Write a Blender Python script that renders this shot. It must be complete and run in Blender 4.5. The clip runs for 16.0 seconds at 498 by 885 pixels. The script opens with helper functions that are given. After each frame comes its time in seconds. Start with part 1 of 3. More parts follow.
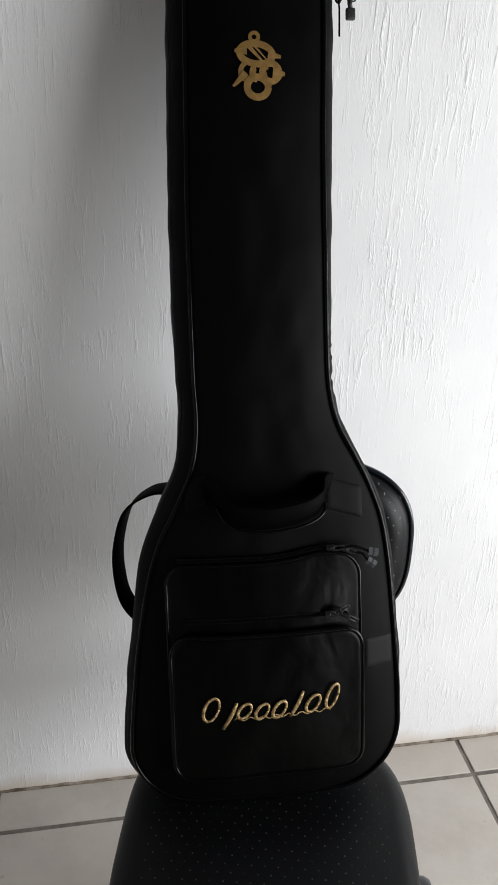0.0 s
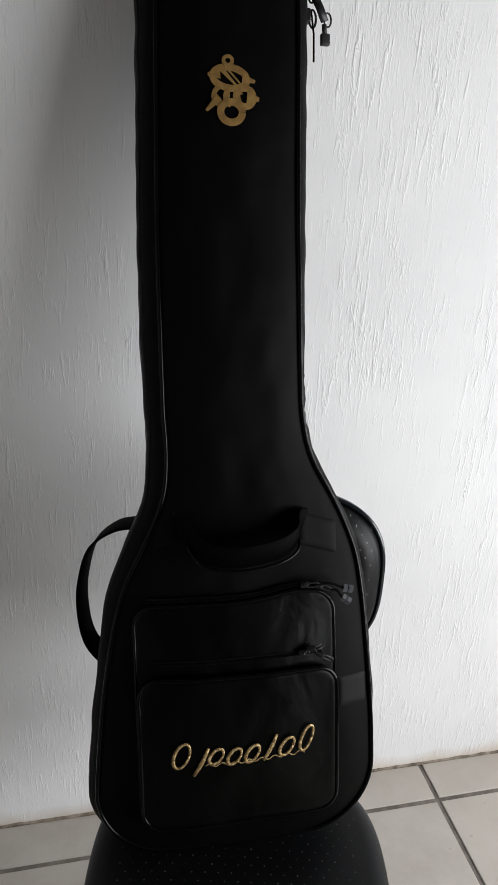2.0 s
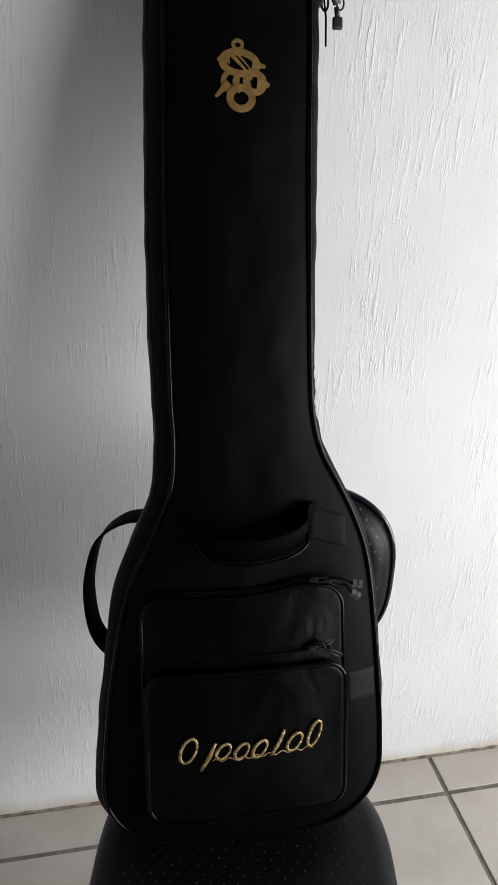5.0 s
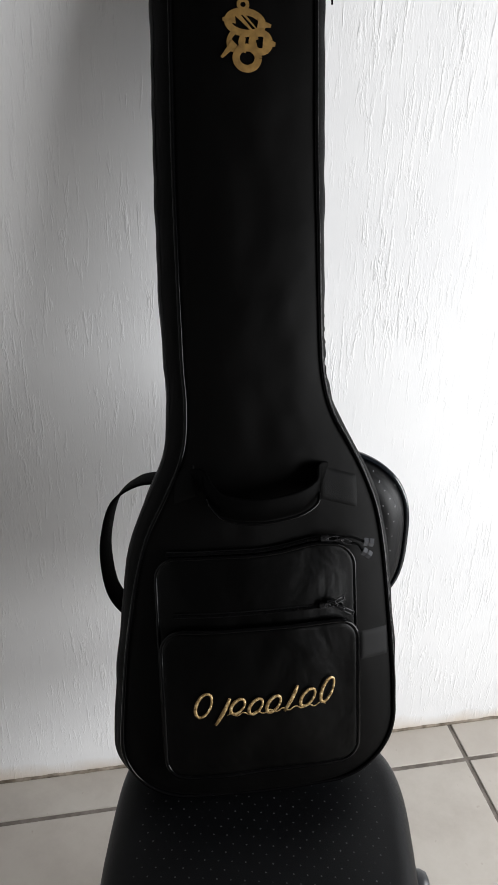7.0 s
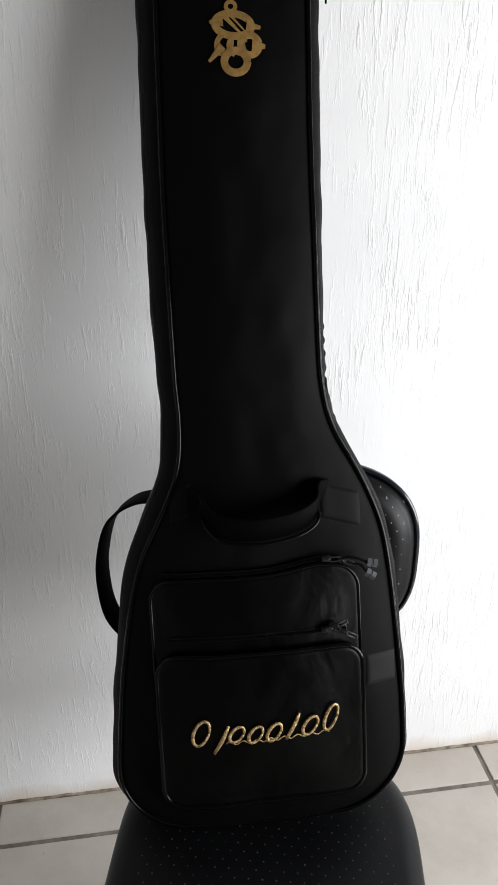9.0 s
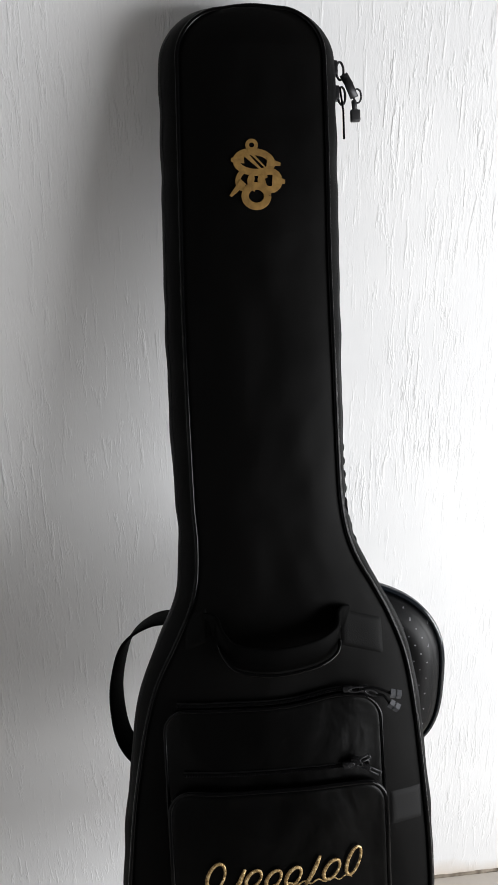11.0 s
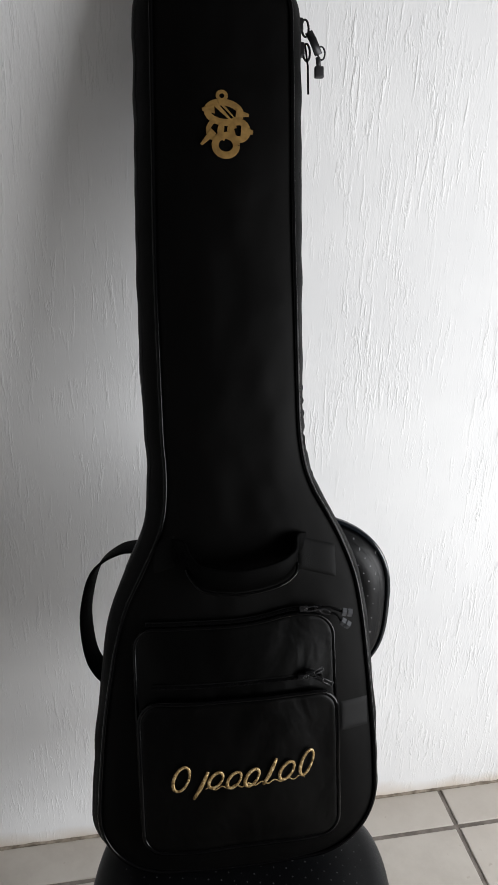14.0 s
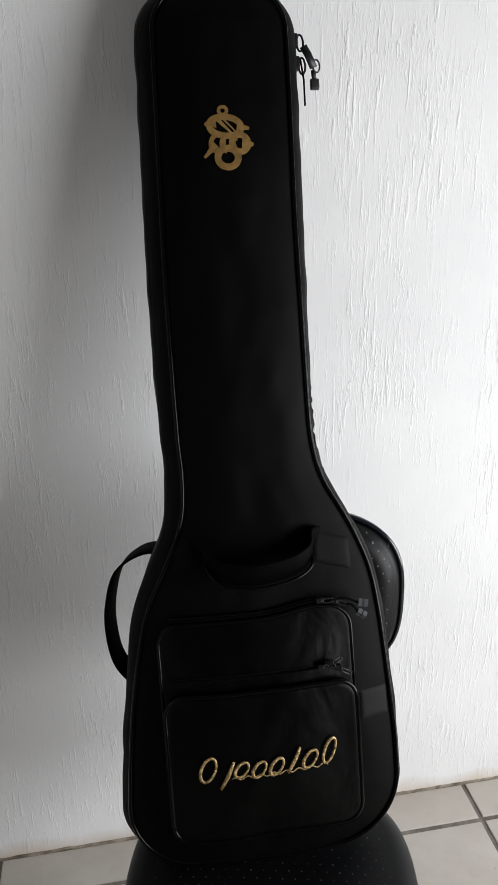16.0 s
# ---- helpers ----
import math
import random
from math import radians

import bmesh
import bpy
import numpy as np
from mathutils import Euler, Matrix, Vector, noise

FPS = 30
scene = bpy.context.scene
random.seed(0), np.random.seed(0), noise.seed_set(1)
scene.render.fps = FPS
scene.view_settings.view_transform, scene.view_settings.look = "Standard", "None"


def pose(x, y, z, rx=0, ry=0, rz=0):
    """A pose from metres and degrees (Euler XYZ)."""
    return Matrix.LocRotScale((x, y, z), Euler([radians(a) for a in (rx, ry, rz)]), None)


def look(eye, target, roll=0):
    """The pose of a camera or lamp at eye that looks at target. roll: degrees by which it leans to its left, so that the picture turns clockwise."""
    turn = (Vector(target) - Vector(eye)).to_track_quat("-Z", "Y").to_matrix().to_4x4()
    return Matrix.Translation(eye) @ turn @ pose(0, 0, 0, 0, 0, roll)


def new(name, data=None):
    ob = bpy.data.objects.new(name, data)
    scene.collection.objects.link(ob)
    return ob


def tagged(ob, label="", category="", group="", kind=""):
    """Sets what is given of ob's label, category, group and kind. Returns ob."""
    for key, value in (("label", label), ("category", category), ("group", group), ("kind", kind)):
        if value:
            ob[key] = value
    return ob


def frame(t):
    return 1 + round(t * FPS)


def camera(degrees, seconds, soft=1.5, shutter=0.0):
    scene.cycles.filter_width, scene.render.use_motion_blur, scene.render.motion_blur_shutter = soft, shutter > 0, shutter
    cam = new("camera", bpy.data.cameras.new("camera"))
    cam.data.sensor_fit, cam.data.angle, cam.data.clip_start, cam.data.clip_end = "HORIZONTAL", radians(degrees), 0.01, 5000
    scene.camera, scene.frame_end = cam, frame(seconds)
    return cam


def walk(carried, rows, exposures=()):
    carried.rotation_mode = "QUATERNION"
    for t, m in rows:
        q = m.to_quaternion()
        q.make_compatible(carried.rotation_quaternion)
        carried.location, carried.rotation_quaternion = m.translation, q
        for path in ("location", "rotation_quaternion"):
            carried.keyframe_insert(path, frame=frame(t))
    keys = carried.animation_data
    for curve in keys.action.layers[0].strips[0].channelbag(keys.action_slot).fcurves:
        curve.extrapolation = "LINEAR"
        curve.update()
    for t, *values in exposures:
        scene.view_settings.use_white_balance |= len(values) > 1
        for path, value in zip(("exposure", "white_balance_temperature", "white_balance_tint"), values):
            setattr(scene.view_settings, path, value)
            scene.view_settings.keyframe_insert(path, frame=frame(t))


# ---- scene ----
cam = camera(36.0, 16.0)
PATH = [
    (0, (-0.011, 0.077, 1.5), (0.314, 1.842, 0.616), 1.9),
    (0.5, (-0.014, 0.074, 1.507), (0.331, 1.846, 0.646), 2.6),
    (1, (-0.014, 0.081, 1.508), (0.344, 1.85, 0.647), 2.4),
    (1.5, (-0.017, 0.106, 1.51), (0.428, 1.851, 0.641), 3.6),
    (2, (-0.033, 0.13, 1.515), (0.421, 1.878, 0.657), 3.7),
    (2.5, (-0.028, 0.136, 1.517), (0.402, 1.893, 0.664), 3.0),
    (3, (-0.021, 0.143, 1.509), (0.441, 1.869, 0.611), 3.9),
    (3.5, (-0.022, 0.136, 1.511), (0.406, 1.876, 0.623), 3.1),
    (5.8, (-0.034, 0.152, 1.516), (0.401, 1.888, 0.622), 4.0),
    (6, (-0.047, 0.153, 1.509), (0.391, 1.883, 0.607), 4.2),
    (6.5, (-0.034, 0.128, 1.499), (0.368, 1.856, 0.576), 3.7),
    (7, (-0.009, 0.115, 1.494), (0.344, 1.85, 0.565), 2.0),
    (7.5, (0.019, 0.119, 1.488), (0.359, 1.862, 0.569), 2.7),
    (8, (0.044, 0.12, 1.48), (0.265, 1.866, 0.528), -1.6),
    (8.2, (0.052, 0.122, 1.475), (0.302, 1.868, 0.532), -1.5),
    (10.3, (0.046, 0.186, 1.533), (0.279, 1.987, 0.695), 1.4),
    (10.5, (0.047, 0.183, 1.537), (0.28, 2.008, 0.753), 1.0),
    (11, (0.058, 0.184, 1.543), (0.277, 2.029, 0.801), -0.4),
    (11.5, (0.054, 0.19, 1.566), (0.22, 2.033, 0.807), -0.4),
    (12, (0.026, 0.19, 1.552), (0.254, 2.026, 0.793), 0.9),
    (12.5, (0.014, 0.177, 1.535), (0.212, 2.02, 0.785), 1.1),
    (13, (0.012, 0.164, 1.544), (0.281, 1.991, 0.776), 1.5),
    (13.5, (0.021, 0.137, 1.535), (0.326, 1.946, 0.739), 1.1),
    (14, (0.016, 0.111, 1.532), (0.38, 1.898, 0.712), 2.1),
    (14.5, (0.011, 0.09, 1.524), (0.329, 1.882, 0.694), 1.2),
    (15, (0.003, 0.081, 1.527), (0.333, 1.87, 0.696), 1.3),
    (15.5, (0.006, 0.079, 1.533), (0.34, 1.868, 0.705), -0.1),
    (16, (0.007, 0.069, 1.53), (0.343, 1.875, 0.74), -0.5),
]
EXPOSURES = [(0.0, -0.08), (1.0, 0.0), (1.5, -0.26), (3.5, -0.24), (6.0, -0.14), (7.0, 0.03), (8.0, 0.2), (10.5, 0.12), (12.5, 0.08), (14.0, -0.14), (16.0, -0.12)]
walk(cam, [(t, look(eye, target, roll)) for t, eye, target, roll in PATH], EXPOSURES)

# ---- light ----
world = bpy.data.worlds.new("sky")
scene.world = world
world.use_nodes = True
wn = world.node_tree.nodes
sky = wn.new("ShaderNodeTexSky")
sky.sky_type, sky.sun_disc = "NISHITA", False
sky.sun_elevation, sky.sun_rotation = radians(50), radians(200)
world.node_tree.links.new(sky.outputs[0], wn["Background"].inputs["Color"])
wn["Background"].inputs["Strength"].default_value = 0.06

# room: x from ROOM_W to ROOM_E, y from ROOM_S to WALL_Y, floor at z 0
ROOM_W, ROOM_E, ROOM_S, WALL_Y, ROOM_H = -1.75, 2.05, -2.3, 1.36, 2.6
WIN_S, WIN_N, WIN_LOW, WIN_TOP = -1.80, 0.80, 0.46, 1.62

# daylight in the wide low opening of the east wall
lamp_data = bpy.data.lights.new("window_daylight", "AREA")
lamp_data.shape, lamp_data.size, lamp_data.size_y = "RECTANGLE", WIN_N - WIN_S - 0.06, WIN_TOP - WIN_LOW - 0.06
lamp_data.energy, lamp_data.color = 121.0, (0.975, 0.985, 1.0)
lamp = new("window_daylight", lamp_data)
lamp.matrix_world = look((ROOM_E + 0.05, (WIN_S + WIN_N) / 2, (WIN_LOW + WIN_TOP) / 2), (0, (WIN_S + WIN_N) / 2, (WIN_LOW + WIN_TOP) / 2))


# ---- materials ----
class Mat:
    """A node material with short ways to add nodes."""

    def __init__(self, name, color, rough=0.5, metal=0.0, spec=0.5):
        self.m = bpy.data.materials.new(name)
        self.m.use_nodes = True
        self.t = self.m.node_tree
        self.b = self.t.nodes["Principled BSDF"]
        self.b.inputs["Base Color"].default_value = (*color, 1)
        self.b.inputs["Roughness"].default_value = rough
        self.b.inputs["Metallic"].default_value = metal
        self.b.inputs["Specular IOR Level"].default_value = spec
        self.color = color

    def node(self, kind, **settings):
        n = self.t.nodes.new(kind)
        for k, v in settings.items():
            if k in n.inputs:
                n.inputs[k].default_value = v
        return n

    def link(self, a, b):
        self.t.links.new(a, b)

    def coords(self, scale=(1, 1, 1), space="Object"):
        c = self.node("ShaderNodeTexCoord")
        mp = self.node("ShaderNodeMapping")
        mp.inputs["Scale"].default_value = scale
        self.link(c.outputs[space], mp.inputs["Vector"])
        return mp.outputs["Vector"]

    def noise(self, scale, detail=4.0, rough=0.55, stretch=(1, 1, 1), distortion=0.0):
        n = self.node("ShaderNodeTexNoise", Scale=scale, Detail=detail, Roughness=rough, Distortion=distortion)
        self.link(self.coords(stretch), n.inputs["Vector"])
        return n.outputs["Fac"]

    def ramp(self, fac, stops):
        r = self.node("ShaderNodeValToRGB")
        e = r.color_ramp.elements
        while len(e) < len(stops):
            e.new(0.5)
        for el, (p, c) in zip(e, stops):
            el.position, el.color = p, (*c, 1) if len(c) == 3 else c
        self.link(fac, r.inputs["Fac"])
        return r.outputs["Color"]

    def mix(self, fac, a, b, blend="MIX"):
        n = self.node("ShaderNodeMix")
        n.data_type, n.blend_type = "RGBA", blend
        for v, s in ((fac, n.inputs[0]), (a, n.inputs[6]), (b, n.inputs[7])):
            if isinstance(v, (int, float)):
                s.default_value = v
            elif isinstance(v, tuple):
                s.default_value = (*v, 1)
            else:
                self.link(v, s)
        return n.outputs[2]

    def math(self, op, a, b=0.0, c=0.0):
        n = self.node("ShaderNodeMath")
        n.operation = op
        for v, s in zip((a, b, c), n.inputs):
            if isinstance(v, (int, float)):
                s.default_value = v
            else:
                self.link(v, s)
        return n.outputs[0]

    def bump(self, height, strength, distance):
        n = self.node("ShaderNodeBump", Strength=strength, Distance=distance)
        self.link(height, n.inputs["Height"])
        if self.b.inputs["Normal"].is_linked:
            self.link(self.b.inputs["Normal"].links[0].from_socket, n.inputs["Normal"])
        self.link(n.outputs[0], self.b.inputs["Normal"])
        return self

    def base(self, socket):
        self.link(socket, self.b.inputs["Base Color"])
        return self

    def rough(self, socket):
        self.link(socket, self.b.inputs["Roughness"])
        return self


def mottled(mat, scale, low, high):
    """Colour that drifts between two tones."""
    mat.base(mat.ramp(mat.noise(scale, 5), [(0.3, low), (0.7, high)]))
    return mat


# white lime paint brushed in vertical strokes over rough plaster
M_WALL = Mat("brushed_white_plaster", (0.8, 0.8, 0.8), 0.6, spec=0.25)
streak = M_WALL.noise(1.0, 4, 0.62, (120, 120, 15.0), 0.25)
fine = M_WALL.noise(1.0, 3, 0.6, (230, 230, 52), 0.5)
patch = M_WALL.noise(4.2, 4, 0.62, (1, 1, 0.7))
clump = M_WALL.noise(17.0, 3, 0.55, (1, 1, 0.45))
ridges = M_WALL.ramp(streak, [(0.54, (0, 0, 0)), (0.64, (0.55, 0.55, 0.55)), (0.75, (1, 1, 1))])
lumps = M_WALL.noise(1.0, 2, 0.5, (8, 8, 2.2))
gate = M_WALL.ramp(patch, [(0.42, (0.08, 0.08, 0.08)), (0.58, (1, 1, 1))])
gate = M_WALL.math("MULTIPLY", gate, M_WALL.ramp(clump, [(0.36, (0.35, 0.35, 0.35)), (0.54, (1, 1, 1))]))
relief = M_WALL.math("ADD", M_WALL.math("MULTIPLY", ridges, gate), M_WALL.math("MULTIPLY", M_WALL.math("MULTIPLY", fine, gate), 0.5))
relief = M_WALL.math("ADD", relief, M_WALL.math("MULTIPLY", lumps, 0.7))
M_WALL.bump(relief, 0.44, 0.0037)
grime = M_WALL.ramp(M_WALL.noise(2.2, 5), [(0.35, (0.74, 0.74, 0.745)), (0.7, (0.82, 0.82, 0.82))])
painted = M_WALL.mix(M_WALL.math("MULTIPLY", ridges, 0.02), grime, (0.6, 0.59, 0.56))
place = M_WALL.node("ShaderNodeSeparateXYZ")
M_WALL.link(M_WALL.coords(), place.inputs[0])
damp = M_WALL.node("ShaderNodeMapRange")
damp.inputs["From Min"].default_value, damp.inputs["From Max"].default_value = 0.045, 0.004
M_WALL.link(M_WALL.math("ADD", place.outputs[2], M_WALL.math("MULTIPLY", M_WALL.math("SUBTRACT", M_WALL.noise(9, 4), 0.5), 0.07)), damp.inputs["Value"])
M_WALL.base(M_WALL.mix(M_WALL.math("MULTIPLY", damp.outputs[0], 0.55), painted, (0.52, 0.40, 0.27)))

M_PLAIN = mottled(Mat("grey_wall_paint", (0.3, 0.3, 0.3), 0.7, spec=0.3), 3.0, (0.17, 0.17, 0.17), (0.22, 0.22, 0.22))
# for the unseen west wall, pale to bounce fill onto the north wall
M_PALE = mottled(Mat("pale_bounce_surface", (0.6, 0.6, 0.6), 0.7, spec=0.3), 3.0, (0.46, 0.46, 0.46), (0.54, 0.54, 0.54))
# for the unseen south wall and ceiling, dark so the bag front reflects little
M_DARK = mottled(Mat("dark_unseen_surfaces", (0.06, 0.055, 0.05), 0.75, spec=0.2), 3.0, (0.045, 0.042, 0.04), (0.075, 0.07, 0.065))
M_PLAIN.bump(M_PLAIN.noise(60, 4), 0.2, 0.002)
M_TILE = Mat("cream_ceramic_tile", (0.5, 0.46, 0.41), 0.38)
rnd = M_TILE.node("ShaderNodeObjectInfo").outputs["Random"]
cloud = M_TILE.ramp(M_TILE.noise(7, 6, 0.65), [(0.3, (0.40, 0.36, 0.32)), (0.55, (0.47, 0.435, 0.39)), (0.75, (0.51, 0.475, 0.43))])
specks = M_TILE.ramp(M_TILE.noise(55, 2, 0.4), [(0.70, (0, 0, 0)), (0.78, (1, 1, 1))])
M_TILE.base(M_TILE.mix(M_TILE.math("MULTIPLY", specks, 0.5), M_TILE.mix(M_TILE.math("MULTIPLY", rnd, 0.35), cloud, (0.5, 0.45, 0.4)), (0.3, 0.25, 0.2)))
M_TILE.rough(M_TILE.ramp(M_TILE.noise(12, 4), [(0.3, (0.3, 0.3, 0.3)), (0.7, (0.55, 0.55, 0.55))]))
M_TILE.bump(M_TILE.noise(18, 4), 0.15, 0.002)
M_GROUT = mottled(Mat("grey_brown_grout", (0.16, 0.14, 0.12), 0.9, spec=0.2), 30, (0.13, 0.115, 0.10), (0.25, 0.22, 0.195))
M_GROUT.bump(M_GROUT.noise(220, 3), 0.5, 0.002)
M_CAULK = mottled(Mat("yellowed_wall_joint", (0.5, 0.43, 0.33), 0.85, spec=0.2), 40, (0.09, 0.07, 0.05), (0.36, 0.31, 0.25))
M_CAULK.bump(M_CAULK.noise(120, 4), 0.6, 0.003)


def fabric(name, color, rough, weave=1500.0, strength=0.3, spec=0.3, wrinkle=0.0, sheen=0.003):
    m = Mat(name, color, rough, spec=spec)
    tone = m.ramp(m.noise(9, 5), [(0.3, tuple(c * 0.75 for c in color)), (0.7, tuple(c * 1.3 for c in color))])
    m.base(tone)
    m.b.inputs["Sheen Weight"].default_value, m.b.inputs["Sheen Roughness"].default_value = sheen, 0.45
    m.bump(m.noise(weave, 2, 0.6), strength, 0.0006)
    if wrinkle:
        m.bump(m.noise(14, 3, 0.5, (1, 1, 0.7), 0.4), wrinkle, 0.006)
    return m


M_NYLON = fabric("black_woven_nylon", (0.0015, 0.0014, 0.00135), 0.5, 1500, 0.35, 0.05, 0.25)
M_POCKET = fabric("black_coated_nylon", (0.0005, 0.0005, 0.0005), 0.34, 1300, 0.2, 0.09, 0.6)
M_GUSSET = fabric("black_gusset_webbing", (0.0018, 0.0018, 0.0018), 0.6, 1200, 0.35, 0.07, 0.15)
M_PIPING = Mat("black_vinyl_piping", (0.0016, 0.0016, 0.0018), 0.15, spec=0.12)
M_PIPING.bump(M_PIPING.noise(90, 3), 0.15, 0.001)
M_ZIP = Mat("black_zipper_tape", (0.004, 0.004, 0.0043), 0.4, spec=0.2)
M_ZIP.bump(M_ZIP.noise(900, 2), 0.6, 0.001)
M_STRAP = fabric("black_shoulder_webbing", (0.0016, 0.0016, 0.0017), 0.75, 1000, 0.5, 0.05)
M_HANDLE = fabric("black_padded_handle_cloth", (0.0007, 0.0007, 0.0007), 0.6, 1000, 0.5, 0.03, 0.3)
M_TAB = fabric("dark_grey_webbing", (0.0055, 0.0055, 0.0057), 0.6, 700, 0.6, 0.12)
M_PATCH = fabric("black_patch_webbing", (0.0022, 0.0022, 0.0022), 0.55, 700, 0.6, 0.065)
M_METAL = Mat("blackened_zinc", (0.022, 0.022, 0.024), 0.42, metal=0.6)
M_CLIP = Mat("grey_moulded_clip", (0.085, 0.088, 0.095), 0.35)
M_RUBBER = Mat("black_rubber", (0.02, 0.02, 0.022), 0.5)
M_GOLD = Mat("gold_metallic_thread", (0.62, 0.40, 0.12), 0.45, metal=0.55)
M_GOLD.base(M_GOLD.ramp(M_GOLD.noise(260, 3, 0.7), [(0.3, (0.10, 0.055, 0.02)), (0.52, (0.34, 0.225, 0.09)), (0.74, (0.78, 0.64, 0.38))]))
M_GOLD.bump(M_GOLD.noise(900, 3, 0.6, (1, 1, 0.25)), 0.7, 0.0012)
M_EMBLEM = Mat("dull_gold_print", (0.42, 0.27, 0.085), 0.5, metal=0.3)
M_EMBLEM.base(M_EMBLEM.ramp(M_EMBLEM.noise(120, 4), [(0.3, (0.17, 0.095, 0.025)), (0.7, (0.29, 0.17, 0.048))]))
M_EMBLEM.bump(M_EMBLEM.noise(500, 3), 0.4, 0.001)


def dotted(name, half_x, half_y, pale):
    """Black upholstery with a staggered grid of tiny pale dots."""
    m = Mat(name, (0.006, 0.0063, 0.007), 0.45, spec=0.2)
    c = m.node("ShaderNodeTexCoord")
    sep = m.node("ShaderNodeSeparateXYZ")
    m.link(c.outputs["UV"], sep.inputs[0])
    px, py = m.math("DIVIDE", sep.outputs[0], 0.0190), m.math("DIVIDE", sep.outputs[1], 0.0130)
    row = m.math("FLOOR", py)
    px = m.math("ADD", px, m.math("MULTIPLY", m.math("MODULO", row, 2.0), 0.5))
    fx = m.math("MULTIPLY", m.math("SUBTRACT", m.math("FRACT", px), 0.5), 0.0190)
    fy = m.math("MULTIPLY", m.math("SUBTRACT", m.math("FRACT", py), 0.5), 0.0130)
    d = m.math("SQRT", m.math("ADD", m.math("MULTIPLY", fx, fx), m.math("MULTIPLY", fy, fy)))
    dot = m.math("LESS_THAN", d, 0.0012)
    inside = m.math("MULTIPLY", m.math("LESS_THAN", m.math("ABSOLUTE", m.math("SUBTRACT", sep.outputs[0], 1.0)), half_x), m.math("LESS_THAN", m.math("ABSOLUTE", m.math("SUBTRACT", sep.outputs[1], 1.0)), half_y))
    dot = m.math("MULTIPLY", dot, inside)
    worn = m.ramp(m.noise(45, 3), [(0.35, (0.15, 0.15, 0.15)), (0.6, (1, 1, 1))])
    tone = m.ramp(m.noise(10, 5), [(0.3, (0.0012, 0.0014, 0.0018)), (0.7, (0.0026, 0.0029, 0.0036))])
    m.base(m.mix(m.math("MULTIPLY", dot, worn), tone, (pale, pale, pale * 1.05)))
    m.bump(m.noise(800, 3), 0.3, 0.0008)
    m.bump(m.noise(11, 3), 0.12, 0.006)
    return m


M_SEAT = dotted("black_dotted_upholstery", 0.178, 0.178, 0.07)
M_BACK = dotted("black_dotted_back_upholstery", 0.190, 0.140, 0.2)
M_EDGE = Mat("black_moulded_edge", (0.006, 0.009, 0.013), 0.2, spec=0.6)
M_PLASTIC = mottled(Mat("black_plastic", (0.025, 0.027, 0.03), 0.38), 30, (0.02, 0.022, 0.025), (0.032, 0.034, 0.038))
M_STEEL = Mat("chromed_steel", (0.6, 0.6, 0.62), 0.2, metal=1.0)
M_GROUND = mottled(Mat("pale_concrete", (0.4, 0.39, 0.37), 0.9), 4, (0.34, 0.33, 0.31), (0.45, 0.44, 0.42))


# ---- mesh helpers ----
def part(name, bm, material, parent=None, label="", smooth=True):
    """Links a bmesh as one mesh object under a thing or part."""
    bmesh.ops.recalc_face_normals(bm, faces=bm.faces)
    me = bpy.data.meshes.new(name)
    bm.to_mesh(me)
    bm.free()
    if smooth:
        me.shade_smooth()
    me.materials.append(material.m)
    ob = new(name, me)
    if parent is not None:
        ob.parent = parent
    if label:
        ob["label"] = label
    return ob


def thing(name, m, label, category, group="", kind=""):
    ob = new(name)
    ob.matrix_world = m
    ob.empty_display_size = 0.05
    return tagged(ob, label, category, group, kind)


def box(bm, lo, hi, bevel=0.0, segments=2):
    r = bmesh.ops.create_cube(bm, size=1.0)
    vs = r["verts"]
    c, s = (Vector(lo) + Vector(hi)) / 2, Vector(hi) - Vector(lo)
    for v in vs:
        v.co = Vector((v.co.x * s.x, v.co.y * s.y, v.co.z * s.z)) + c
    if bevel:
        es = {e for v in vs for e in v.link_edges}
        bmesh.ops.bevel(bm, geom=list(es), offset=bevel, segments=segments, profile=0.6, affect="EDGES")
    return bm


def tube(bm, pts, radius, closed=False, sides=8, squash=1.0, flat=None):
    """Sweeps a round or oval section along points. flat: the direction in which the oval is thin."""
    pts = [Vector(p) for p in pts]
    n = len(pts)
    rings = []
    for i, p in enumerate(pts):
        a = pts[(i - 1) % n] if closed or i > 0 else p
        b = pts[(i + 1) % n] if closed or i < n - 1 else p
        t = (b - a).normalized()
        ref = Vector(flat) if flat is not None else (Vector((0, 1, 0)) if abs(t.y) < 0.9 else Vector((1, 0, 0)))
        s = t.cross(ref).normalized()
        u = s.cross(t).normalized()
        r = radius(i / max(1, n - 1)) if callable(radius) else radius
        rings.append([bm.verts.new(p + r * (math.cos(k) * s + squash * math.sin(k) * u)) for k in (2 * math.pi * j / sides for j in range(sides))])
    pairs = list(zip(rings, rings[1:])) + ([(rings[-1], rings[0])] if closed else [])
    for a, b in pairs:
        for j in range(sides):
            bm.faces.new((a[j], a[(j + 1) % sides], b[(j + 1) % sides], b[j]))
    if not closed:
        bm.faces.new(rings[0][::-1])
        bm.faces.new(rings[-1])
    return bm


